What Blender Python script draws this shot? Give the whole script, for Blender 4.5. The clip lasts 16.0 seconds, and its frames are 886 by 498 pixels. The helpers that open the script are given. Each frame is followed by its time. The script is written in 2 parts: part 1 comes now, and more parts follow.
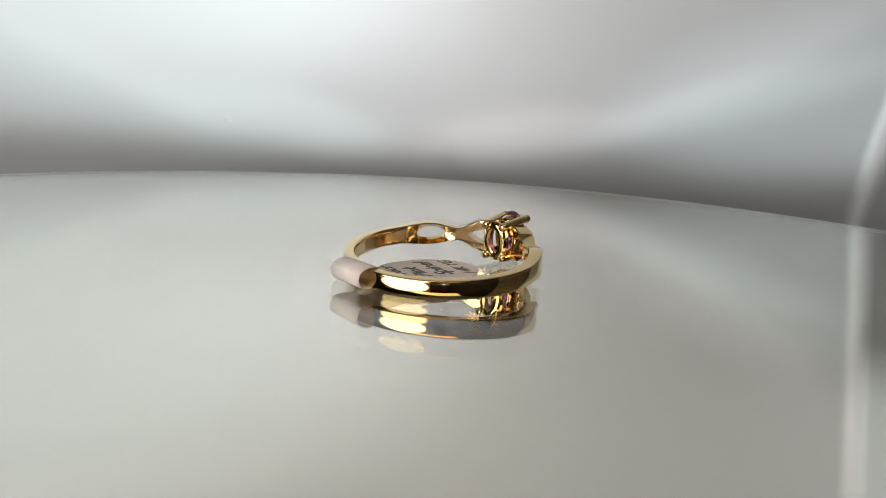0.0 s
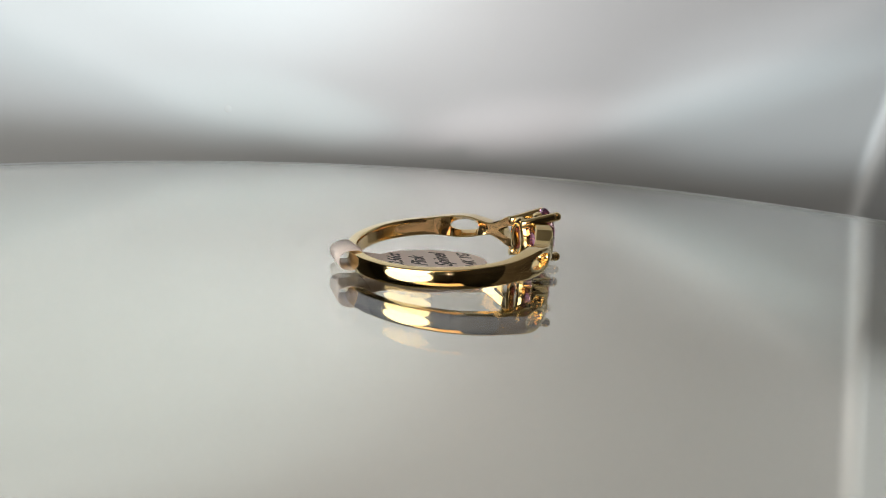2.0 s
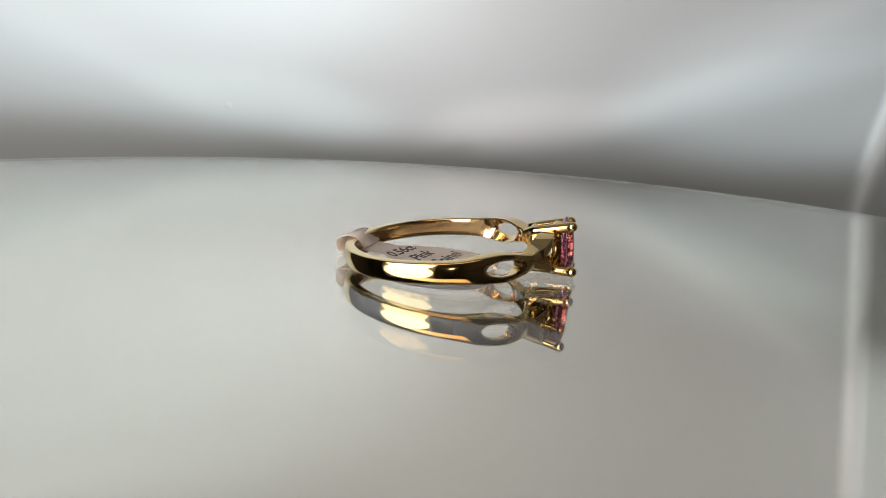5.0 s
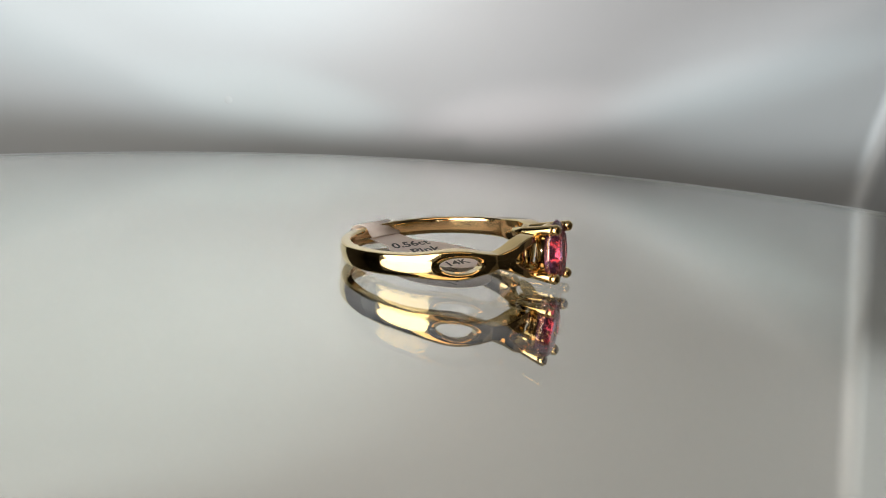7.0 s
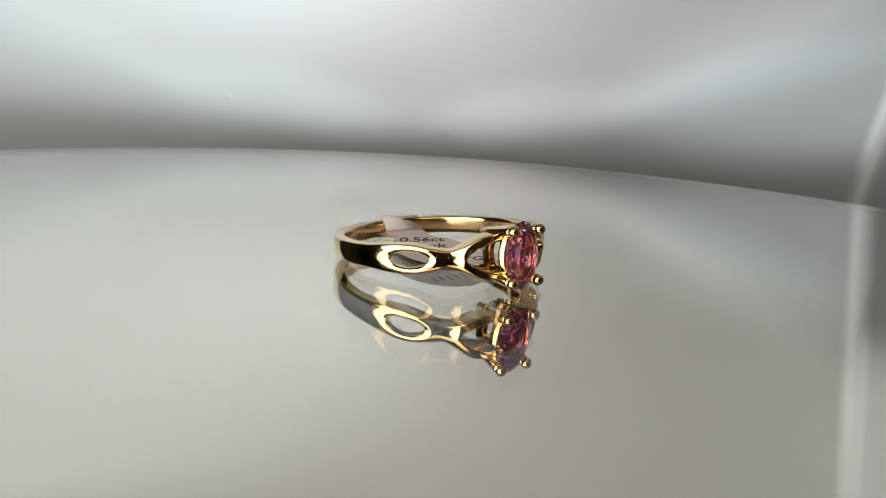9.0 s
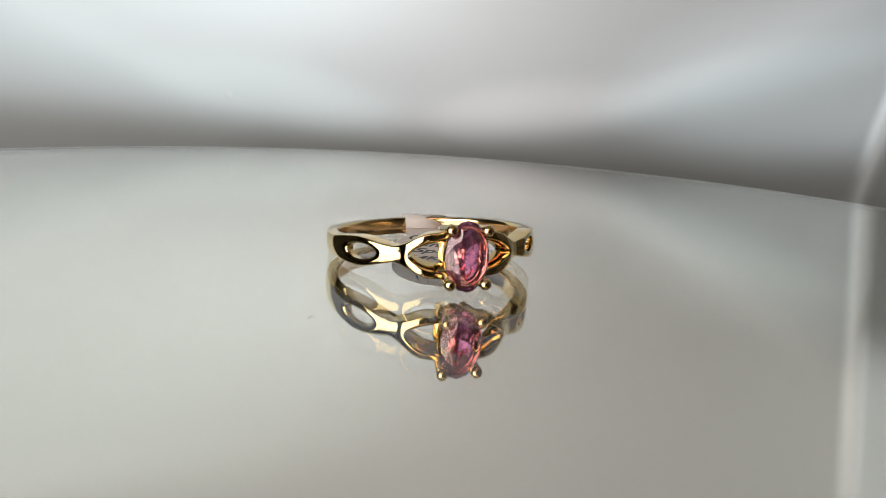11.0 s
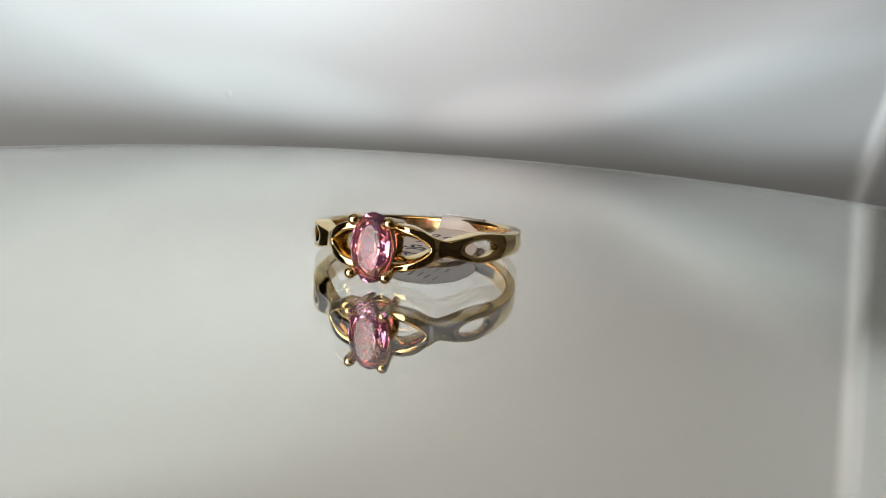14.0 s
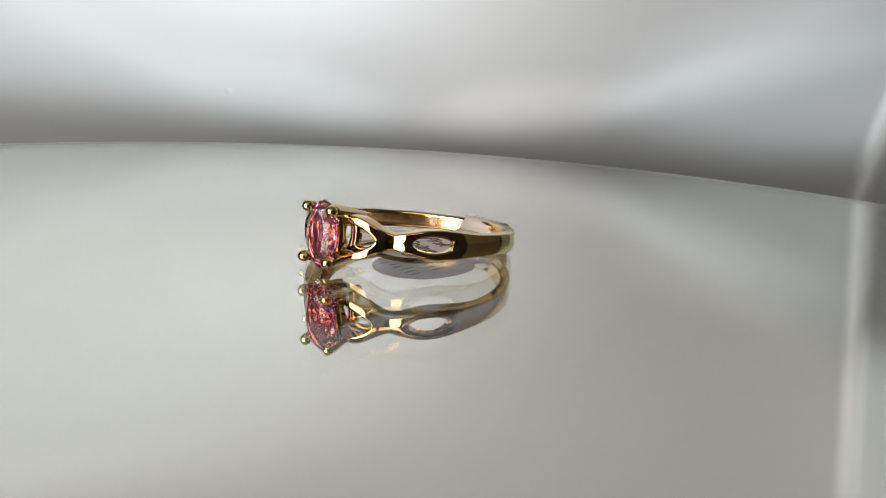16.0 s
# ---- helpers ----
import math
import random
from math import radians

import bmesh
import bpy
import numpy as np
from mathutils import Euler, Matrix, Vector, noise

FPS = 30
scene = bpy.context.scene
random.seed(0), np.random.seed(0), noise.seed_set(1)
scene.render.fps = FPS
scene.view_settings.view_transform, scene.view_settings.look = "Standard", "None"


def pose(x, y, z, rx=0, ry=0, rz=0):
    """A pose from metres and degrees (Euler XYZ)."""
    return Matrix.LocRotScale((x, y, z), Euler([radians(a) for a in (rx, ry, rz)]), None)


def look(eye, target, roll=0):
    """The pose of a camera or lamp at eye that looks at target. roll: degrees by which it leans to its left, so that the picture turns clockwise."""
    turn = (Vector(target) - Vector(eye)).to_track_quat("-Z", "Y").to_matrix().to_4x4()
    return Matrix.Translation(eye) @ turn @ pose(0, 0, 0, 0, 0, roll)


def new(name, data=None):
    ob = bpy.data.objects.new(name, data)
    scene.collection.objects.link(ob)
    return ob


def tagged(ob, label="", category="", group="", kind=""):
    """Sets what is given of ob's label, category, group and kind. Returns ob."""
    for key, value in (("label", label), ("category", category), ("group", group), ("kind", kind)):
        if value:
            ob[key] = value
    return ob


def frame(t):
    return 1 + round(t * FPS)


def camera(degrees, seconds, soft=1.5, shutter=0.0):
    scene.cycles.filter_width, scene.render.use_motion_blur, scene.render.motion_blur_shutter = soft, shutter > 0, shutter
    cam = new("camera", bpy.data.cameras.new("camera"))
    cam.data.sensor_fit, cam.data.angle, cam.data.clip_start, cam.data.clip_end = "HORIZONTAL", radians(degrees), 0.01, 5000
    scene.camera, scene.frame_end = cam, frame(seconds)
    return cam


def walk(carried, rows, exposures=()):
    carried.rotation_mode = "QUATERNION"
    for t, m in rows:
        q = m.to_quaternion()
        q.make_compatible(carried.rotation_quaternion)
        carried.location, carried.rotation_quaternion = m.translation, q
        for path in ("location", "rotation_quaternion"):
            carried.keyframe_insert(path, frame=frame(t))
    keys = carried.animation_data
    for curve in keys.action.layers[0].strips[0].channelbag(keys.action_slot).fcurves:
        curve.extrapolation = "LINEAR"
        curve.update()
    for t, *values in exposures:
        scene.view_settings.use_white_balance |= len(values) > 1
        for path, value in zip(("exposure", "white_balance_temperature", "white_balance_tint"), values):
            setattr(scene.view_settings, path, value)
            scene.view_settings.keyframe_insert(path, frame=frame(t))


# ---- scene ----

S = 0.066            # one plan unit in metres: the camera stands one unit from the turntable's axis
MM = 0.001

# ---- camera ----
cam = camera(68.53, 16.0, soft=1.0)
PITCH = [(0, 11.75), (0.5, 11.76), (1.0, 11.95), (1.5, 12.36), (2.0, 12.6), (2.5, 12.6), (3.0, 12.56), (3.5, 12.62),
         (4.0, 12.72), (5.2, 12.9), (6.5, 13.14), (7.0, 13.28), (7.5, 13.4), (8.0, 13.52), (8.5, 13.57), (9.0, 13.57),
         (10.2, 13.62), (11.5, 13.66), (12.5, 13.74), (13.0, 13.79), (13.5, 13.75), (14.0, 13.72), (14.5, 13.77),
         (15.0, 13.83), (15.5, 13.85), (16.0, 13.9)]


def camera_pose(t, pitch):
    eye = Vector((0, -S, S * (0.2475 - 0.0098 * (t - 8) / 16)))
    p, yaw = radians(pitch), radians(1.403)
    way = Vector((math.sin(yaw) * math.cos(p), math.cos(yaw) * math.cos(p), -math.sin(p)))
    return look(eye, eye + way, 3.60 + 0.313 * t / 16)


walk(cam, [(t, camera_pose(t, p)) for t, p in PITCH],
     [(0, 0.0), (4, 0.0), (6.5, -0.07), (9.2, -0.08), (11.5, 0.0), (16, 0.02)])

# ---- world and lights ----
world = bpy.data.worlds.new("world")
scene.world = world
world.use_nodes = True
world.node_tree.nodes["Background"].inputs["Color"].default_value = (0.90, 0.93, 1.0, 1)
world.node_tree.nodes["Background"].inputs["Strength"].default_value = 0.25

ROOM = pose(0, 0, 0, 0, 0, 228 - 180)   # the room's own axes: -x points to the window


def area_lamp(name, m, sx, sy, watts, colour):
    d = bpy.data.lights.new(name, "AREA")
    d.shape, d.size, d.size_y, d.energy, d.color = "RECTANGLE", sx, sy, watts, colour
    ob = new(name, d)
    ob.matrix_basis = m
    return ob


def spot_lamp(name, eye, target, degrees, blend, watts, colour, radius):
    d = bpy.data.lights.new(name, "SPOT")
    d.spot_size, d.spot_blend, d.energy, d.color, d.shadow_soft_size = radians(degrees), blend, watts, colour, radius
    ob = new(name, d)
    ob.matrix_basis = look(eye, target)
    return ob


# daylight in the window's opening
win = ROOM @ Vector((-1.28, 0.0, 0.37))
sky = area_lamp("window_daylight", look(win, win + (ROOM.to_3x3() @ Vector((1, 0, 0)))), 1.36, 1.05, 18.5, (1.0, 0.98, 0.92))
sky.data.shape = "ELLIPSE"
# warm long pendant lamp, behind the camera
LAMP_AT = (-0.12, -1.0, 0.80)
area_lamp("pendant_lamp_light", look(LAMP_AT, (LAMP_AT[0], LAMP_AT[1], 0)), 1.05, 0.36, 2.6, (1.0, 0.58, 0.28))


BACK_Y, CORNER_X = 0.1340, 0.1350     # the backdrop and its corner


# added, unseen spot lamps stand in for daylight that the turntable's round mirror throws up on the backdrop: sharp in
# the middle, softer to the sides
def backdrop_spot(x, low, radius, blend, watts, colour, stretch=1.0, lean=0.0):
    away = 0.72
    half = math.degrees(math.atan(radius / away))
    ob = spot_lamp("stand_in_spot", (x, BACK_Y - away, low + radius), (x, BACK_Y, low + radius), 2 * half, blend, 2.20 * watts, colour, 0.004)
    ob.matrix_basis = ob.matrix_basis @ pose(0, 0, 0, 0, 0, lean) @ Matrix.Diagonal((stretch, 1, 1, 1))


backdrop_spot(-0.0137, -0.0022, 0.231, 0.075, 4.6, (1.0, 0.91, 0.89))
backdrop_spot(-0.020, -0.0040, 0.20, 0.14, 6.0, (0.93, 0.97, 1.0), 5.0)
backdrop_spot(-0.062, -0.0035, 0.20, 0.12, 3.2, (0.92, 0.97, 1.0), 1.64)
backdrop_spot(-0.150, -0.0050, 0.075, 1.0, 15.0, (0.80, 0.96, 1.0), 2.4, -3)
backdrop_spot(0.125, -0.0040, 0.032, 1.0, 6.0, (0.84, 0.96, 1.0), 2.6, 8)
# more added spots, stretched for the patch's brighter rim, tinted as by a mirror's bevel
backdrop_spot(-0.050, 0.001, 0.012, 1.0, 4.0, (0.72, 1.0, 1.0), 4.0, -6)
backdrop_spot(-0.100, 0.006, 0.013, 1.0, 2.4, (0.76, 0.97, 1.0), 4.5, -20)
backdrop_spot(0.030, 0.001, 0.011, 1.0, 3.2, (1.0, 0.90, 0.90), 4.0, 8)
backdrop_spot(0.092, 0.016, 0.010, 1.0, 4.6, (0.80, 0.97, 1.0), 6.0, 17)
# and one added spot for the patch on the backdrop's bent side
spot_lamp("stand_in_spot", (-0.45, 0.108, 0.16), (CORNER_X, 0.108, 0.135), 18, 0.5, 25.0, (0.90, 0.97, 1.0), 0.004)


# ---- materials ----
def material(name, colour, rough=0.5, metal=0.0, **more):
    m = bpy.data.materials.new(name)
    m.use_nodes = True
    b = m.node_tree.nodes["Principled BSDF"]
    b.inputs["Base Color"].default_value = (*colour, 1)
    b.inputs["Roughness"].default_value = rough
    b.inputs["Metallic"].default_value = metal
    for key, value in more.items():
        b.inputs[key.replace("_", " ")].default_value = value
    return m


def vary(m, scale, low, high, detail=4.0, socket="Base Color", stretch=(1, 1, 1), bump=0.0, depth=0.0001):
    """Noise between two values on a socket, and a bump of its own."""
    n, l = m.node_tree.nodes, m.node_tree.links
    b = n["Principled BSDF"]
    at, mp, tex = n.new("ShaderNodeTexCoord"), n.new("ShaderNodeMapping"), n.new("ShaderNodeTexNoise")
    mp.inputs["Scale"].default_value = stretch
    tex.inputs["Scale"].default_value, tex.inputs["Detail"].default_value = scale, detail
    l.new(at.outputs["Object"], mp.inputs["Vector"])
    l.new(mp.outputs["Vector"], tex.inputs["Vector"])
    if low is not None:
        if socket == "Base Color":
            mix = n.new("ShaderNodeMix")
            mix.data_type = "RGBA"
            mix.inputs["A"].default_value, mix.inputs["B"].default_value = (*low, 1), (*high, 1)
            l.new(tex.outputs["Fac"], mix.inputs["Factor"])
            l.new(mix.outputs["Result"], b.inputs[socket])
        else:
            rng = n.new("ShaderNodeMapRange")
            rng.inputs["From Min"].default_value, rng.inputs["From Max"].default_value = 0.3, 0.7
            rng.inputs["To Min"].default_value, rng.inputs["To Max"].default_value = low, high
            l.new(tex.outputs["Fac"], rng.inputs["Value"])
            l.new(rng.outputs["Result"], b.inputs[socket])
    if bump:
        bp = n.new("ShaderNodeBump")
        bp.inputs["Strength"].default_value, bp.inputs["Distance"].default_value = bump, depth
        l.new(tex.outputs["Fac"], bp.inputs["Height"])
        l.new(bp.outputs["Normal"], b.inputs["Normal"])
    return m


GOLD = vary(material("polished_gold", (0.75, 0.57, 0.28), 0.07, 1.0), 900, 0.05, 0.11, socket="Roughness", bump=0.04, depth=0.00002)
GOLD_IN = vary(material("inner_gold", (0.86, 0.61, 0.31), 0.13, 1.0), 500, 0.10, 0.2, socket="Roughness", stretch=(1, 1, 4), bump=0.08, depth=0.00003)
GEM = material("pink_spinel", (0.90, 0.36, 0.68), 0.0, 0.0, IOR=1.72, Transmission_Weight=0.95)
GLASS = material("clear_glass", (0.99, 0.99, 0.985), 0.0, 0.0, IOR=1.30, Transmission_Weight=1.0)
MIRROR = vary(material("silvered_mirror", (0.745, 0.72, 0.65), 0.02, 1.0), 60, 0.0, 0.02, socket="Roughness")
# the pink put into the paper's colour stands for light reflected off the gold
PAPER = vary(material("white_tag_paper", (0.84, 0.77, 0.76), 0.7), 1500, (0.95, 0.87, 0.83), (0.92, 0.83, 0.79), bump=0.4, depth=0.00006)
paper_nodes, paper_links = PAPER.node_tree.nodes, PAPER.node_tree.links
thin, blend_in = paper_nodes.new("ShaderNodeBsdfTranslucent"), paper_nodes.new("ShaderNodeMixShader")
thin.inputs["Color"].default_value, blend_in.inputs["Fac"].default_value = (0.95, 0.90, 0.88, 1), 0.25
paper_links.new(paper_nodes["Principled BSDF"].outputs["BSDF"], blend_in.inputs[1])
paper_links.new(thin.outputs["BSDF"], blend_in.inputs[2])
paper_links.new(blend_in.outputs["Shader"], paper_nodes["Material Output"].inputs["Surface"])
INK = material("black_ink", (0.02, 0.02, 0.025), 0.5)
# white card darkened to grey: the dimness of its base light is in the colour
CARD = vary(material("darkened_backdrop_card", (0.18, 0.18, 0.18), 0.45), 14, (0.184, 0.187, 0.189), (0.176, 0.180, 0.183), bump=0.05, depth=0.0003)
FLECK = material("pale_fleck", (0.196, 0.198, 0.198), 0.5)
PANEL_BROWN = vary(material("dark_brown_panel", (0.2, 0.15, 0.11), 0.8), 60, (0.075, 0.056, 0.040), (0.055, 0.041, 0.030), stretch=(1, 1, 8), bump=0.1)
RIM = vary(material("ground_glass_edge", (0.45, 0.49, 0.47), 0.35), 300, (0.50, 0.53, 0.52), (0.42, 0.46, 0.45))
PLASTIC = vary(material("white_turntable_plastic", (0.7, 0.7, 0.69), 0.35), 200, (0.72, 0.72, 0.71), (0.66, 0.66, 0.65))
TABLETOP = vary(material("grey_laminate", (0.16, 0.16, 0.165), 0.45), 40, (0.18, 0.18, 0.185), (0.14, 0.14, 0.145), bump=0.05)
# the room's darkness is put into the wall colour, so the ring reflects black
DARK_WALL = vary(material("near_black_wall", (0.12, 0.10, 0.09), 0.9), 5, (0.055, 0.048, 0.042), (0.04, 0.034, 0.03), bump=0.2, depth=0.002)
CEILING = vary(material("ceiling_paint", (0.7, 0.68, 0.65), 0.9), 4, (0.72, 0.70, 0.67), (0.66, 0.64, 0.61), bump=0.1, depth=0.002)
FLOORING = vary(material("dark_floorboards", (0.12, 0.07, 0.04), 0.5), 6, (0.15, 0.09, 0.05), (0.08, 0.045, 0.028), stretch=(1, 10, 1))
FRAME = vary(material("white_window_frame", (0.75, 0.74, 0.72), 0.4), 40, (0.77, 0.76, 0.74), (0.72, 0.71, 0.69))
DUST = material("dust", (0.30, 0.29, 0.28), 0.9)


# ---- building helpers ----
def mesh_of(name, bm, mat, smooth=False):
    me = bpy.data.meshes.new(name)
    bmesh.ops.recalc_face_normals(bm, faces=bm.faces)
    for f in bm.faces:
        f.smooth = smooth
    bm.to_mesh(me)
    bm.free()
    me.materials.append(mat)
    return me


def thing(name, bm, mat, label="", category="", kind="", group="", smooth=False):
    return tagged(new(name, mesh_of(name, bm, mat, smooth)), label, category, group, kind)


def part(name, bm, mat, parent, label="", smooth=False):
    ob = new(name, mesh_of(name, bm, mat, smooth))
    ob.parent = parent
    return tagged(ob, label)


def box(bm, x0, y0, z0, x1, y1, z1, bevel=0.0):
    m = Matrix.Translation(((x0 + x1) / 2, (y0 + y1) / 2, (z0 + z1) / 2)) @ Matrix.Diagonal((x1 - x0, y1 - y0, z1 - z0, 1))
    made = bmesh.ops.create_cube(bm, size=1, matrix=m)["verts"]
    if bevel:
        bmesh.ops.bevel(bm, geom=list({e for v in made for e in v.link_edges}), offset=bevel, segments=2, affect="EDGES", profile=0.5)
    return bm


def lathe(bm, profile, n=96, closed=False):
    """Turns a profile of (radius, z) round the z axis."""
    rings = [[bm.verts.new((r * math.cos(2 * math.pi * i / n), r * math.sin(2 * math.pi * i / n), z)) for i in range(n)] for r, z in profile]
    for a, b in zip(rings, rings[1:]):
        for i in range(n):
            bm.faces.new((a[i], a[(i + 1) % n], b[(i + 1) % n], b[i]))
    if closed:
        bm.faces.new(rings[0])
        bm.faces.new(rings[-1])
    return bm


def tube(bm, points, radii, n=12, ball=False):
    """A round bar along points, with a radius for each."""
    rings = []
    for k, p in enumerate(points):
        p = Vector(p)
        way = (Vector(points[min(k + 1, len(points) - 1)]) - Vector(points[max(k - 1, 0)])).normalized()
        a = way.orthogonal().normalized()
        b = way.cross(a)
        rings.append([bm.verts.new(p + radii[k] * (math.cos(2 * math.pi * i / n) * a + math.sin(2 * math.pi * i / n) * b)) for i in range(n)])
    for r, s in zip(rings, rings[1:]):
        # pair the rings at their nearest turn
        off = min(range(n), key=lambda o: (r[0].co - s[o].co).length)
        for i in range(n):
            bm.faces.new((r[i], r[(i + 1) % n], s[(i + 1 + off) % n], s[(i + off) % n]))
    bm.faces.new(rings[0])
    bm.faces.new(rings[-1])
    return bm


def ramp(x, knots):
    """Smooth interpolation through (x, value) knots in rising x."""
    xs = [k[0] for k in knots]
    if x <= xs[0]:
        return knots[0][1]
    for k in range(len(knots) - 1):
        if x <= xs[k + 1]:
            x0, y0 = knots[k]
            x1, y1 = knots[k + 1]
            s0 = (knots[k + 1][1] - knots[k - 1][1]) / (knots[k + 1][0] - knots[k - 1][0]) if k > 0 else 0.0
            s1 = (knots[k + 2][1] - y0) / (knots[k + 2][0] - x0) if k + 2 < len(knots) else 0.0
            h = x1 - x0
            u = (x - x0) / h
            return ((2 * u**3 - 3 * u**2 + 1) * y0 + (u**3 - 2 * u**2 + u) * h * s0 + (-2 * u**3 + 3 * u**2) * y1 + (u**3 - u**2) * h * s1)
    return knots[-1][1]


# ---- the room round the table ----
# Out of view; near-black walls darken the ring's reflections, the pale ceiling lightens them.
def room():
    g = -0.76                                 # room floor; the table's top lies just under the turntable
    w = 1.30
    def slab(name, x0, y0, z0, x1, y1, z1, mat, label):
        ob = thing(name, box(bmesh.new(), x0, y0, z0, x1, y1, z1), mat, label, "wall", "structure")
        ob.matrix_basis = ROOM
        return ob
    slab("floor", -w, -1.6, g - 0.1, 2.2, 1.6, g, FLOORING, "dark floorboards of the room")
    slab("ceiling", -w, -1.6, 1.64, 2.2, 1.6, 1.74, CEILING, "pale plaster ceiling of the room")
    slab("wall_east", 2.2, -1.7, g - 0.1, 2.3, 1.7, 1.74, DARK_WALL, "near-black unseen wall away from the window")
    slab("wall_north", -w, 1.6, g - 0.1, 2.2, 1.7, 1.74, DARK_WALL, "near-black unseen side wall")
    slab("wall_south", -w, -1.7, g - 0.1, 2.2, -1.6, 1.74, DARK_WALL, "near-black unseen side wall")
    bm = bmesh.new()
    box(bm, -w - 0.1, -1.7, g - 0.1, -w, -0.75, 1.74)
    box(bm, -w - 0.1, 0.75, g - 0.1, -w, 1.7, 1.74)
    box(bm, -w - 0.1, -0.75, g - 0.1, -w, 0.75, -0.18)
    box(bm, -w - 0.1, -0.75, 1.02, -w, 0.75, 1.74)
    ob = thing("wall_west", bm, DARK_WALL, "near-black unseen wall with a wide window opening", "wall", "structure")
    ob.matrix_basis = ROOM
    win_ob = tagged(new("window_1"), "wide white-framed window letting daylight in", "window", kind="structure")
    win_ob.matrix_basis = ROOM @ pose(-w - 0.06, 0, 0.42)
    for y0, z0, y1, z1 in ((-0.75, -0.6, -0.69, 0.6), (0.69, -0.6, 0.75, 0.6), (-0.69, -0.6, 0.69, -0.54), (-0.69, 0.54, 0.69, 0.6)):
        part("window_frame", box(bmesh.new(), -0.03, y0, z0, 0.03, y1, z1, 0.004), FRAME, win_ob)
    pane = part("pane", box(bmesh.new(), -0.003, -0.69, -0.54, 0.003, 0.69, 0.54), GLASS, win_ob)
    pane.visible_shadow = False


def pendant_light():
    root = tagged(new("pendant_light"), "long warm pendant lamp in a thin white frame", "lamp")
    root.location = LAMP_AT
    for x0, y0, x1, y1 in ((-0.55, -0.20, 0.55, -0.18), (-0.55, 0.18, 0.55, 0.20), (-0.55, -0.18, -0.53, 0.18), (0.53, -0.18, 0.55, 0.18)):
        part("frame", box(bmesh.new(), x0, y0, -0.01, x1, y1, 0.04, 0.003), FRAME, root)
    part("cover", box(bmesh.new(), -0.53, -0.18, 0.02, 0.53, 0.18, 0.035), FRAME, root)
    for x in (-0.3, 0.3):
        part("rod", tube(bmesh.new(), [(x, 0, 0.035), (x, 0, 0.84)], [0.005, 0.005], 10), FRAME, root, "", True)
    return root


TABLE_Z = -0.026


def table():
    root = tagged(new("table"), "plain grey laminate table under the turntable", "table")
    root.matrix_basis = pose(0, 0, -0.76, 0, 0, 0)
    top = TABLE_Z + 0.76
    part("tabletop", box(bmesh.new(), -0.55, -0.40, top - 0.03, 0.55, 0.35, top, 0.003), TABLETOP, root)
    for x in (-0.5, 0.5):
        for y in (-0.35, 0.30):
            part("leg", box(bmesh.new(), x - 0.025, y - 0.025, 0, x + 0.025, y + 0.025, top - 0.03, 0.003), TABLETOP, root)


# ---- the backdrop: a card, darkened to grey, that stands in an angle behind the turntable ----
def backdrop():
    """One sheet of card, bent softly into the side screen; the side leans a little outwards."""
    z0, z1, r, t = TABLE_Z, TABLE_Z + 0.30, 0.006, 0.003
    plan = [(-0.165, BACK_Y), (-0.06, BACK_Y), (0.0, BACK_Y), (0.06, BACK_Y)]
    plan += [(CORNER_X - r + r * math.sin(a), BACK_Y - r + r * math.cos(a)) for a in [math.pi / 2 * k / 10 for k in range(11)]]
    plan += [(CORNER_X, 0.085), (CORNER_X, 0.055)]
    bm = bmesh.new()
    rows = []
    for k, (x, y) in enumerate(plan):
        a, b = plan[max(k - 1, 0)], plan[min(k + 1, len(plan) - 1)]
        d = Vector((b[0] - a[0], b[1] - a[1])).normalized()
        lean = 0.17 * max(0.0, min(1.0, (x - 0.06) / (CORNER_X - 0.06)))
        row = []
        for off in (0.0, t):
            for z in (z0, z1):
                row.append(bm.verts.new((x - d.y * off + lean * z, y + d.x * off, z)))
        rows.append(row)
    for p, q in zip(rows, rows[1:]):
        for i, j in ((0, 1), (1, 3), (3, 2), (2, 0)):
            bm.faces.new((p[i], p[j], q[j], q[i]))
    for p in (rows[0], rows[-1]):
        bm.faces.new((p[0], p[1], p[3], p[2]))
    ob = thing("backdrop", bm, CARD, "bent card backdrop, darkened to grey, with soft patches from added spots", "backdrop", "structure", smooth=True)
    ob.data.set_sharp_from_angle(angle=radians(40))
    # a small disc, slightly paler than the card, placed to fit the camera's view
    bm = lathe(bmesh.new(), [(0.0001, 0.00012), (0.0007, 0.0001), (0.0012, 0.0)], 20)
    fleck = part("fleck", bm, FLECK, ob, "small disc, slightly paler than the card", True)
    fleck.matrix_basis = pose(-0.0620, BACK_Y - 0.00002, 0.0109, 90)
    # panel added out of view; darkens what the ring's right side reflects
    bm = box(bmesh.new(), CORNER_X + 0.004, -0.068, TABLE_Z, CORNER_X + 0.007, 0.046, TABLE_Z + 0.22, 0.0006)
    thing("reflection_panel", bm, PANEL_BROWN, "unseen dark brown panel added beside the turntable to darken the ring's reflections", "screen", "structure")


# ---- the turntable ----
DISC_R = 1.565 * S
GLASS_T = 0.0024


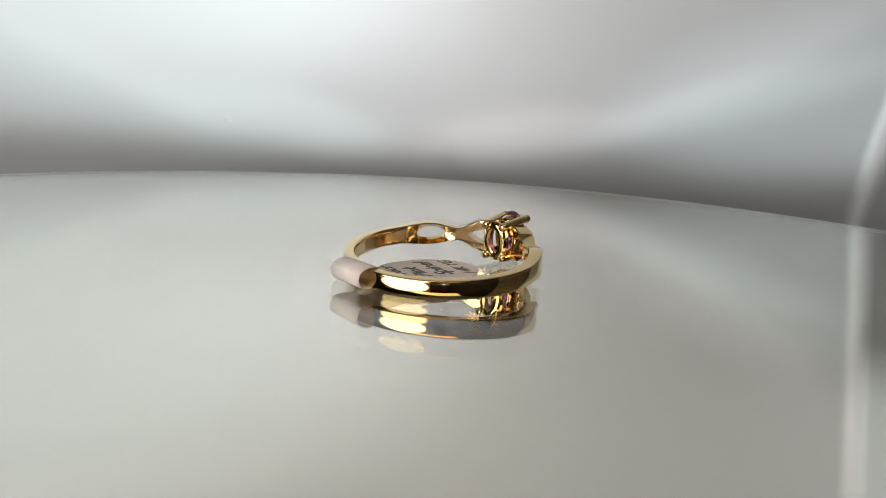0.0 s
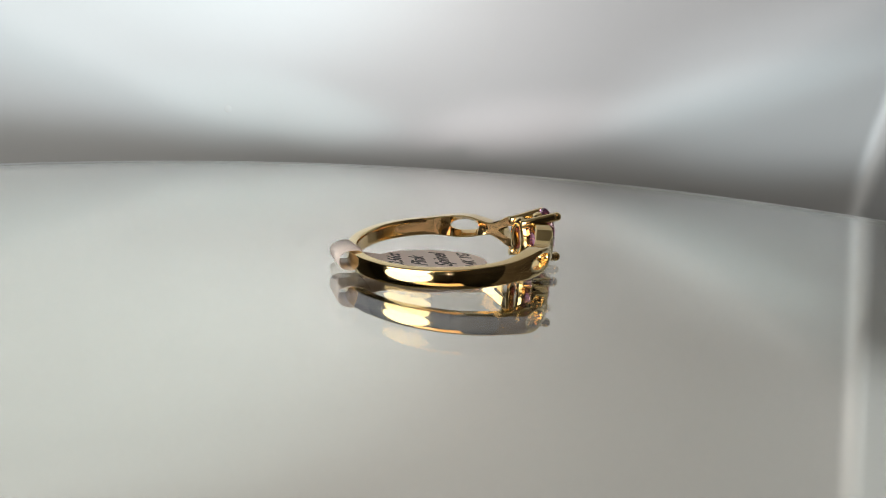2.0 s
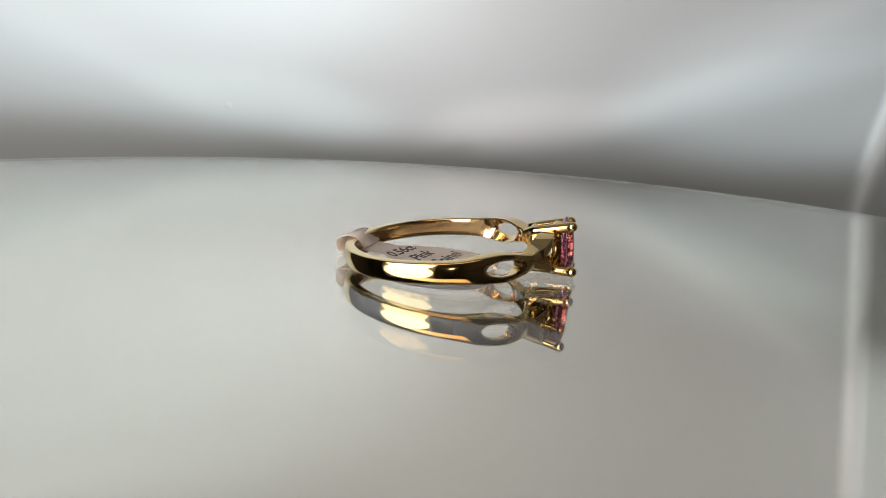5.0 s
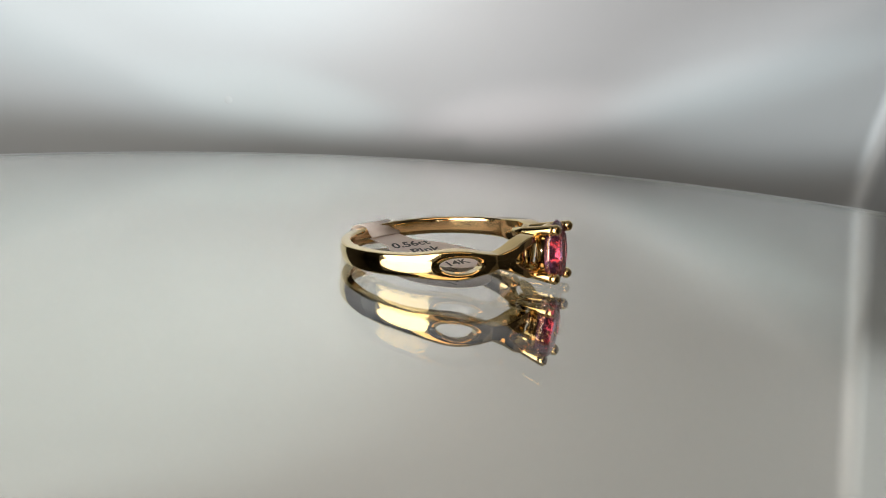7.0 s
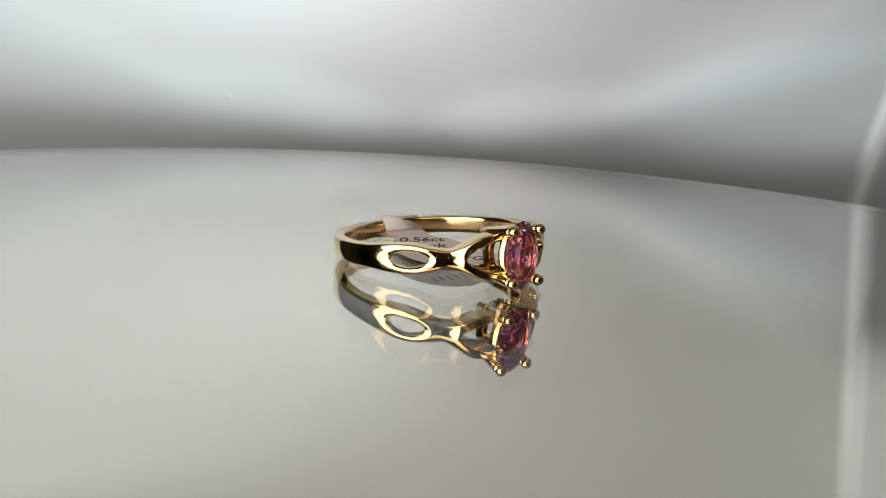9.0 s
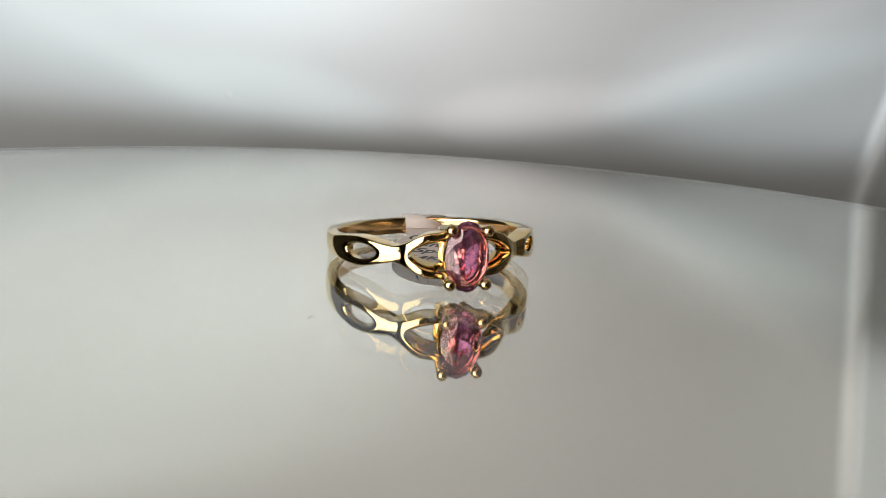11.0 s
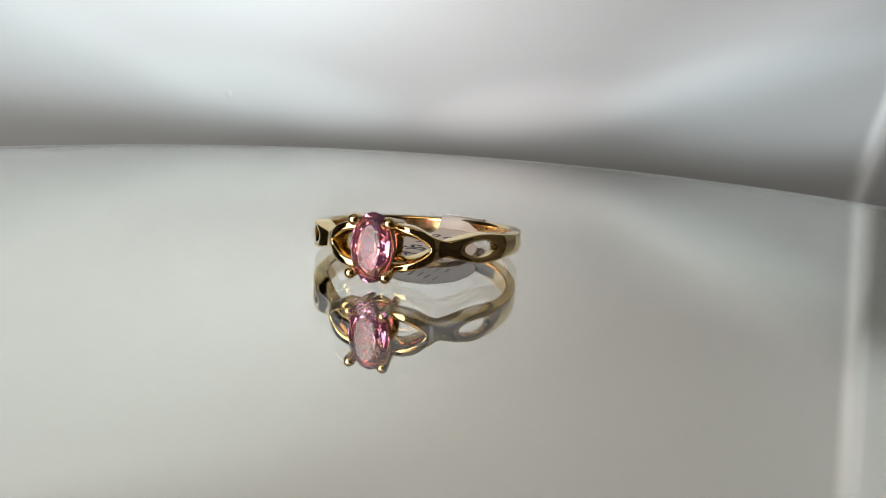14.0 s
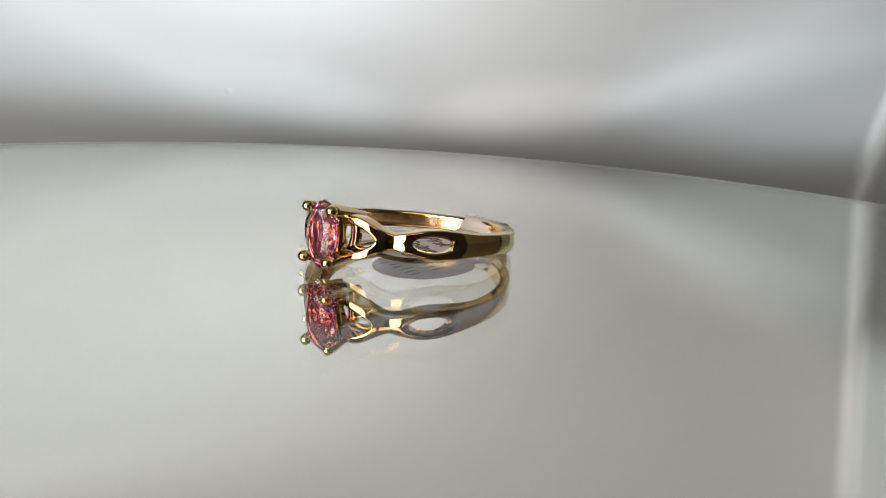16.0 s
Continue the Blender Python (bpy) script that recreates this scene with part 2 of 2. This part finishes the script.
def turntable():
    root = tagged(new("turntable"), "round mirrored glass turntable with a thin polished edge", "turntable")
    bm = bmesh.new()
    lathe(bm, [(0.05, 0.0), (DISC_R - 0.0004, 0.0)], 256)
    bm.faces.new(list(bm.verts)[:256])
    glass = part("glass_plate", bm, GLASS, root, "clear glass plate")
    if glass.data.polygons[0].normal.z < 0:
        glass.data.flip_normals()
    bm = bmesh.new()
    lathe(bm, [(DISC_R - 0.00038, -0.0001), (DISC_R - 0.0001, -0.0001), (DISC_R, -0.0003), (DISC_R, -GLASS_T), (DISC_R - 0.00038, -GLASS_T)], 256)
    part("ground_edge", bm, RIM, root, "ground glass edge", True)
    bm = bmesh.new()
    lathe(bm, [(0.0001, -GLASS_T), (DISC_R, -GLASS_T), (DISC_R, -GLASS_T - 0.0003), (0.0001, -GLASS_T - 0.0003)], 256)
    part("mirror", bm, MIRROR, root, "silvered mirror backing")
    bm = bmesh.new()
    z = -GLASS_T - 0.0004
    lathe(bm, [(0.001, z), (DISC_R - 0.002, z), (DISC_R - 0.001, z - 0.001), (DISC_R - 0.001, z - 0.008), (DISC_R - 0.004, z - 0.011), (0.001, z - 0.011)], 128, True)
    part("platter", bm, PLASTIC, root, "white plastic platter")
    bm = bmesh.new()
    lathe(bm, [(0.001, z - 0.011), (0.07, z - 0.011), (0.074, TABLE_Z + 0.001), (0.073, TABLE_Z), (0.001, TABLE_Z)], 96, True)
    part("base", bm, PLASTIC, root, "white plastic base")
    return root


# ---- the ring ----
# Along the band by the angle from the head, in degrees; lengths in millimetres.
HALF = [(0, 2.02), (9, 2.02), (12, 1.98), (16, 1.87), (20, 1.60), (23, 1.28), (26, 1.02), (29, 0.82), (31.2, 0.71), (31.6, 0.70), (32, 0.71),
        (35, 0.81), (39, 0.95), (43, 1.10), (46, 1.22), (53, 1.32), (62, 1.24), (75, 1.04), (95, 0.98), (130, 0.92), (180, 0.88)]
OUTER = [(0, 11.32), (9, 11.36), (14, 11.52), (20, 11.50), (25, 11.25), (28, 10.98), (31.6, 10.80), (34, 10.82), (38, 10.88), (43, 10.83), (50, 10.69),
         (58, 10.51), (66, 10.41), (80, 10.30), (100, 10.27), (180, 10.27)]
INNER = [(0, 9.75), (9, 9.75), (16, 9.65), (26, 9.30), (36, 9.05), (60, 8.95), (90, 9.08), (180, 9.12)]
HOLE = (40.6, 61.2)
FORK = [(0, 1.36), (8, 1.34), (12, 1.24), (16, 1.05), (19, 0.80), (21, 0.58), (22.8, 0.33), (24.0, 0.12), (24.4, 0.0), (27, 0.0)]
HEAD_END = 6.8


def gap(a):
    """Half the height of the opening in the band at the angle a."""
    if HOLE[0] < a < HOLE[1]:
        u = (a - HOLE[0]) / (HOLE[1] - HOLE[0]) * 2 - 1
        return 0.72 * (1 - u * u) ** 0.5
    if a < 25:
        return max(0.0, ramp(a, FORK))
    return 0.0


def band_mesh():
    bm = bmesh.new()
    steps = []
    a = HEAD_END
    while a < 180:
        steps.append(a)
        a += 0.2 if min(abs(a - HOLE[0]), abs(a - HOLE[1])) < 2 else 0.5 if a < 66 else 1.5
    steps.append(180.0)
    angles = steps + [360 - x for x in steps[-2::-1]]
    for sign in (1, -1):
        rows = []
        for th in angles:
            a = th if th <= 180 else 360 - th
            h, g, ro, ri = ramp(a, HALF), gap(a), ramp(a, OUTER), ramp(a, INNER)
            g = min(g, h - 0.25)
            span = h - g
            crown = 0.16 * min(1.0, h)
            def top(v):
                r = ro - crown * (v / h) ** 2
                d = math.hypot((a - (HOLE[0] + HOLE[1]) / 2) / ((HOLE[1] - HOLE[0]) / 2), v / 0.72) - 1
                if d < 0.36:                      # dished lip round the eye-shaped opening
                    r -= 0.18 * (1 - max(0.0, d) / 0.36) ** 1.6
                elif g > 0.001 and a < 30:        # softly rounded lip of the opening
                    e = (v - g) / min(0.28, span * 0.5)
                    if e < 1:
                        r -= 0.16 * min(1, g / 0.3) * (1 - e) ** 2
                return r
            c = min(0.17, span * 0.3)             # rounded outer corner
            prof = [(top(v), v) for v in (g + (span - c) * k / 10 for k in range(11))]
            re = top(h - c)
            prof += [(re - c * (1 - math.cos(q)) - 0.0, h - c + c * math.sin(q)) for q in (0.5, 1.05, 1.5708)]
            dish = 0.95 * max(0.0, 1 - ((a - 51.5) / 21) ** 2) ** 1.6       # hollowed from within round the eye-shaped opening
            prof += [(ri + 0.12, h), (ri, h - 0.12 if span > 0.3 else h - span * 0.3), (ri - 0.02 + 0.55 * dish, (h + g) / 2), (ri + dish, g * (0.68 if a < 30 else 0.95))]
            t = radians(th)
            rows.append(([bm.verts.new((r * MM * math.cos(t), r * MM * math.sin(t), sign * v * MM)) for r, v in prof], g))
        for (p, g0), (q, g1) in zip(rows, rows[1:]):
            n = len(p)
            for k in range(n - 1):
                bm.faces.new((p[k], p[k + 1], q[k + 1], q[k])).material_index = 1 if k >= 15 else 0
            if g0 > 0.001 or g1 > 0.001:
                bm.faces.new((p[n - 1], p[0], q[0], q[n - 1]))
        for p, _ in (rows[0], rows[-1]):
            bm.faces.new(p)
    bmesh.ops.remove_doubles(bm, verts=bm.verts, dist=1e-7)
    return bm


def sharp_by_angle(ob, degrees):
    ob.data.set_sharp_from_angle(angle=radians(degrees))


HEAD_R, PRONG_Y, PRONG_Z = 12.72, 1.55, 2.25


def gem_mesh():
    """An oval brilliant: table, crown, girdle and pavilion facets; its axis is x, the table faces +x."""
    pts = []
    wy, wz = 1.92 * MM, 3.04 * MM
    def ringed(n, scale, x, turn=0.0, long=1.0):
        for k in range(n):
            t = 2 * math.pi * (k + turn) / n
            pts.append((x * MM, scale * wy * math.cos(t), scale * long * wz * math.sin(t)))
    ringed(8, 0.54, 0.72, 0.0, 1.25)
    ringed(8, 0.79, 0.46, 0.5, 1.06)
    ringed(16, 1.00, 0.05, 0.0)
    ringed(16, 1.00, -0.08, 0.0)
    ringed(16, 0.74, -0.66, 0.5)
    ringed(8, 0.44, -1.18, 0.0)
    ringed(8, 0.20, -1.46, 0.5)
    pts += [(-1.58 * MM, 0, 0.35 * MM), (-1.58 * MM, 0, -0.35 * MM)]
    bm = bmesh.new()
    vs = [bm.verts.new(p) for p in pts]
    bmesh.ops.convex_hull(bm, input=vs)
    bmesh.ops.dissolve_limit(bm, angle_limit=radians(0.5), verts=bm.verts, edges=bm.edges)
    return bm


def ring():
    root = tagged(new("ring"), "yellow gold ring with oval pink gemstone, lying on the mirror", "ring")
    band = part("band", band_mesh(), GOLD, root, "polished gold band with pierced eye-shaped openings", True)
    band.data.materials.append(GOLD_IN)
    sharp_by_angle(band, 42)
    def gallery(x, sy, sz, tall, thick, flare, n=64):
        """An upright oval collar round the x axis, with rounded edges."""
        bm = bmesh.new()
        prof = [(-0.5, -0.3), (-0.42, -0.5), (0.42, -0.5), (0.5, -0.3), (0.5, 0.3), (0.40, 0.5), (0.2, 0.78), (-0.2, 0.78), (-0.40, 0.5), (-0.5, 0.3)]
        rows = []
        for k in range(n):
            t = 2 * math.pi * k / n
            rows.append([bm.verts.new(Vector((x + tall * p, (sy + thick * q + flare * p) * math.cos(t), (sz + thick * q + flare * p) * math.sin(t))) * MM) for p, q in prof])
        m = len(prof)
        for k in range(n):
            p, q = rows[k], rows[(k + 1) % n]
            for i in range(m):
                bm.faces.new((p[i], p[(i + 1) % m], q[(i + 1) % m], q[i]))
        return bm
    head = part("head", gallery(9.10, 1.10, 1.72, 0.95, 0.72, 0.10), GOLD, root, "gold four-prong basket setting", True)
    sharp_by_angle(head, 40)
    sharp_by_angle(part("gallery_rail", gallery(11.25, 1.36, 2.14, 0.95, 0.55, 0.34), GOLD, head, "", True), 40)
    for sy in (-1, 1):
        for sz in (-1, 1):
            base = Vector((8.5, sy * 1.15, sz * 1.75)) * MM
            tip = Vector((HEAD_R, sy * PRONG_Y, sz * PRONG_Z)) * MM
            pts = [base, base.lerp(tip, 0.25), base.lerp(tip, 0.6), base.lerp(tip, 0.88), base.lerp(tip, 0.97)]
            bm = bmesh.new()
            tube(bm, pts, [x * MM for x in (0.44, 0.46, 0.49, 0.51, 0.50)], 14)
            bmesh.ops.create_uvsphere(bm, u_segments=16, v_segments=10, radius=0.53 * MM, matrix=Matrix.Translation(tip))
            part("prong", bm, GOLD, head, "", True)
    stone = part("gemstone", gem_mesh(), GEM, root, "faceted oval pink spinel")
    stone.location = (12.24 * MM, 0, 0.04 * MM)
    head.location.z = 0.05 * MM
    head.rotation_euler.x = stone.rotation_euler.x = radians(-2.3)      # the setting sits upright on its prongs
    return root


# ---- the paper tag ----
SLEEVE = 168.5     # where it loops round the band


def text_mesh(words, size):
    cu = bpy.data.curves.new("words", "FONT")
    cu.body, cu.size, cu.align_x, cu.align_y, cu.shear, cu.extrude, cu.offset = words, size, "CENTER", "CENTER", 0.40, 0.00001, size * 0.016
    ob = new("words", cu)
    dg = bpy.context.evaluated_depsgraph_get()
    me = bpy.data.meshes.new_from_object(ob.evaluated_get(dg))
    bpy.data.objects.remove(ob)
    return me


def tag():
    """In the ring's plan: x to the head, z up from the glass, millimetres from the ring's centre."""
    root = tagged(new("price_tag"), "white paper jewellery tag with handwriting, looped round the band", "tag")
    def lift(x):
        return 0.22 + 0.03 * max(0.0, -x - 1) + 0.012 * max(0.0, -x - 3.5) ** 2
    def sheet(outline, height, t=0.10):
        bm = bmesh.new()
        top = [bm.verts.new(Vector((x, y, height(x) + t)) * MM) for x, y in outline]
        low = [bm.verts.new(Vector((x, y, height(x))) * MM) for x, y in outline]
        n = len(outline) // 2
        for vs in (top, low):
            for k in range(n - 1):
                bm.faces.new((vs[k], vs[k + 1], vs[-2 - k], vs[-1 - k]))
        m = len(outline)
        for k in range(m):
            bm.faces.new((top[k], top[(k + 1) % m], low[(k + 1) % m], low[k]))
        return bm
    # paddle: a long oval with a neck towards the sleeve
    up, n = [], 40
    for k in range(n + 1):
        x = -8.6 + 13.5 * k / n
        u = (x + 0.9) / 5.8
        oval = 4.5 * max(0.0, 1 - abs(u) ** 2.2) ** 0.5 if abs(u) < 1 else 0.0
        up.append((x, max(oval, 2.3 if x < -4.5 else (0.02))))
    outline = up + [(x, -y) for x, y in reversed(up)]
    paddle = part("paddle", sheet(outline, lift), PAPER, root, "oval writing panel of white paper")
    def skew(px):
        return Matrix.Translation((px * MM, 0, 0)) @ pose(0, 0, 0, 0, 0, 6) @ Matrix.Translation((-px * MM, 0, 0))
    paddle.matrix_basis = skew(-9.5)
    # sleeve: a strip round the band
    pts = [(-8.3, 0.95), (-8.75, 1.35), (-9.0, 1.75), (-9.5, 2.04), (-10.3, 2.06), (-11.0, 1.82), (-11.4, 1.45), (-11.45, 0.85), (-11.2, 0.30), (-10.6, 0.10), (-9.6, 0.10), (-8.8, 0.15), (-8.2, 0.4)]
    bm = bmesh.new()
    rows = []
    fine = []
    for k in range(len(pts) - 1):
        for j in range(4):
            fine.append(tuple(ramp(k + j / 4, [(i, p[c]) for i, p in enumerate(pts)]) for c in (0, 1)))
    fine.append(pts[-1])
    for k, p in enumerate(fine):
        a, b = fine[max(k - 1, 0)], fine[min(k + 1, len(fine) - 1)]
        dx, dz = b[0] - a[0], b[1] - a[1]
        s = math.hypot(dx, dz)
        nx, nz = -dz / s * 0.05, dx / s * 0.05
        rows.append([bm.verts.new(Vector((p[0] + i * nx, y, p[1] + i * nz)) * MM) for i, y in ((1, -2.35), (1, 2.35), (-1, 2.35), (-1, -2.35))])
    for p, q in zip(rows, rows[1:]):
        for i in range(4):
            bm.faces.new((p[i], p[(i + 1) % 4], q[(i + 1) % 4], q[i]))
    bm.faces.new(rows[0])
    bm.faces.new(rows[-1])
    part("sleeve", bm, PAPER, root, "folded paper loop", True).matrix_basis = skew(-10)
    # handwriting, line after line towards the head
    c, q = math.cos(radians(10)), math.sin(radians(10))
    for words, x, size, y in (("0.56ct", -5.1, 2.1, 0.1), ("Pink", -2.7, 2.3, -0.4), ("Spinel", 0.0, 2.4, 0.1), ("14K YG", 2.8, 1.9, -0.6)):
        me = text_mesh(words, size * MM)
        me.name = "handwriting"
        me.materials.append(INK)
        for v in me.vertices:                # turn the slanting line across the tag and lay it on the paper
            px, py = v.co.x, v.co.y
            gx, gy = x * MM + q * px - c * py, y * MM + c * px + q * py
            v.co = (gx, gy, (lift(gx / MM) + 0.112) * MM + v.co.z)
        ob = new("handwriting", me)
        ob.parent = paddle
    # unreadable pen strokes on the underside
    rnd = random.Random(3)
    for x in (-3.6, -0.6, 2.2):
        bm = bmesh.new()
        for k in range(6):
            gx, gy = x + rnd.uniform(-0.3, 0.3), -2.4 + 0.9 * k
            box(bm, (gx - 0.7) * MM, (gy - 0.09) * MM, (lift(gx) - 0.03) * MM, (gx + 0.6) * MM, (gy + 0.09) * MM, (lift(gx) - 0.015) * MM)
        part("pen_strokes", bm, INK, paddle)
    return root


# ---- dust on the glass ----
def dust():
    made = []
    rnd = random.Random(5)
    for x, y, s in ((0.19, -0.277, 0.8), (0.30, -0.19, 0.9), (-0.18, 0.039, 0.15), (0.242, -0.141, 0.3)):
        bm = bmesh.new()
        a = rnd.uniform(0, 6.28)
        p = Vector((x * S, y * S, 0.00003))
        pts = [p + Vector((math.cos(a + 0.35 * k), math.sin(a + 0.35 * k), 0)) * (k - 1.5) * 0.00045 * s for k in range(4)]
        tube(bm, pts, [0.000009] * 4, 5)
        made.append(thing("dust_fibre", bm, DUST, "tiny grey dust fibre on the glass", "dust", "", "dust on the turntable"))
    return made


room()
pendant_light()
table()
backdrop()
TURN = turntable()
RING = ring()
TAG = tag()
SPECKS = dust()

RING_AT = (0.0288 * S, -0.0045 * S)
RING_TURN, RING_TILT, RING_ROLL, RING_Z = 2.7, -5.0, 2.3, 1.85 * MM


def motions():
    turn = [(t, 43.6 - 11.0 * t) for t in range(17)]       # an even speed
    at = Matrix.Translation((RING_AT[0], RING_AT[1], 0))
    walk(TURN, [(t, pose(0, 0, 0, 0, 0, a)) for t, a in turn])
    for s in SPECKS:
        walk(s, [(t, pose(0, 0, 0, 0, 0, a)) for t, a in turn])
    ring_own = at @ pose(0, 0, RING_Z, 0, 0, RING_TURN) @ pose(0, 0, 0, 0, RING_TILT, 0) @ pose(0, 0, 0, RING_ROLL, 0, 0)
    tag_own = at @ pose(0, 0, 0, 0, 0, RING_TURN + SLEEVE - 180)
    walk(RING, [(t, pose(0, 0, 0, 0, 0, a) @ ring_own) for t, a in turn])
    walk(TAG, [(t, pose(0, 0, 0, 0, 0, a) @ tag_own) for t, a in turn])


motions()
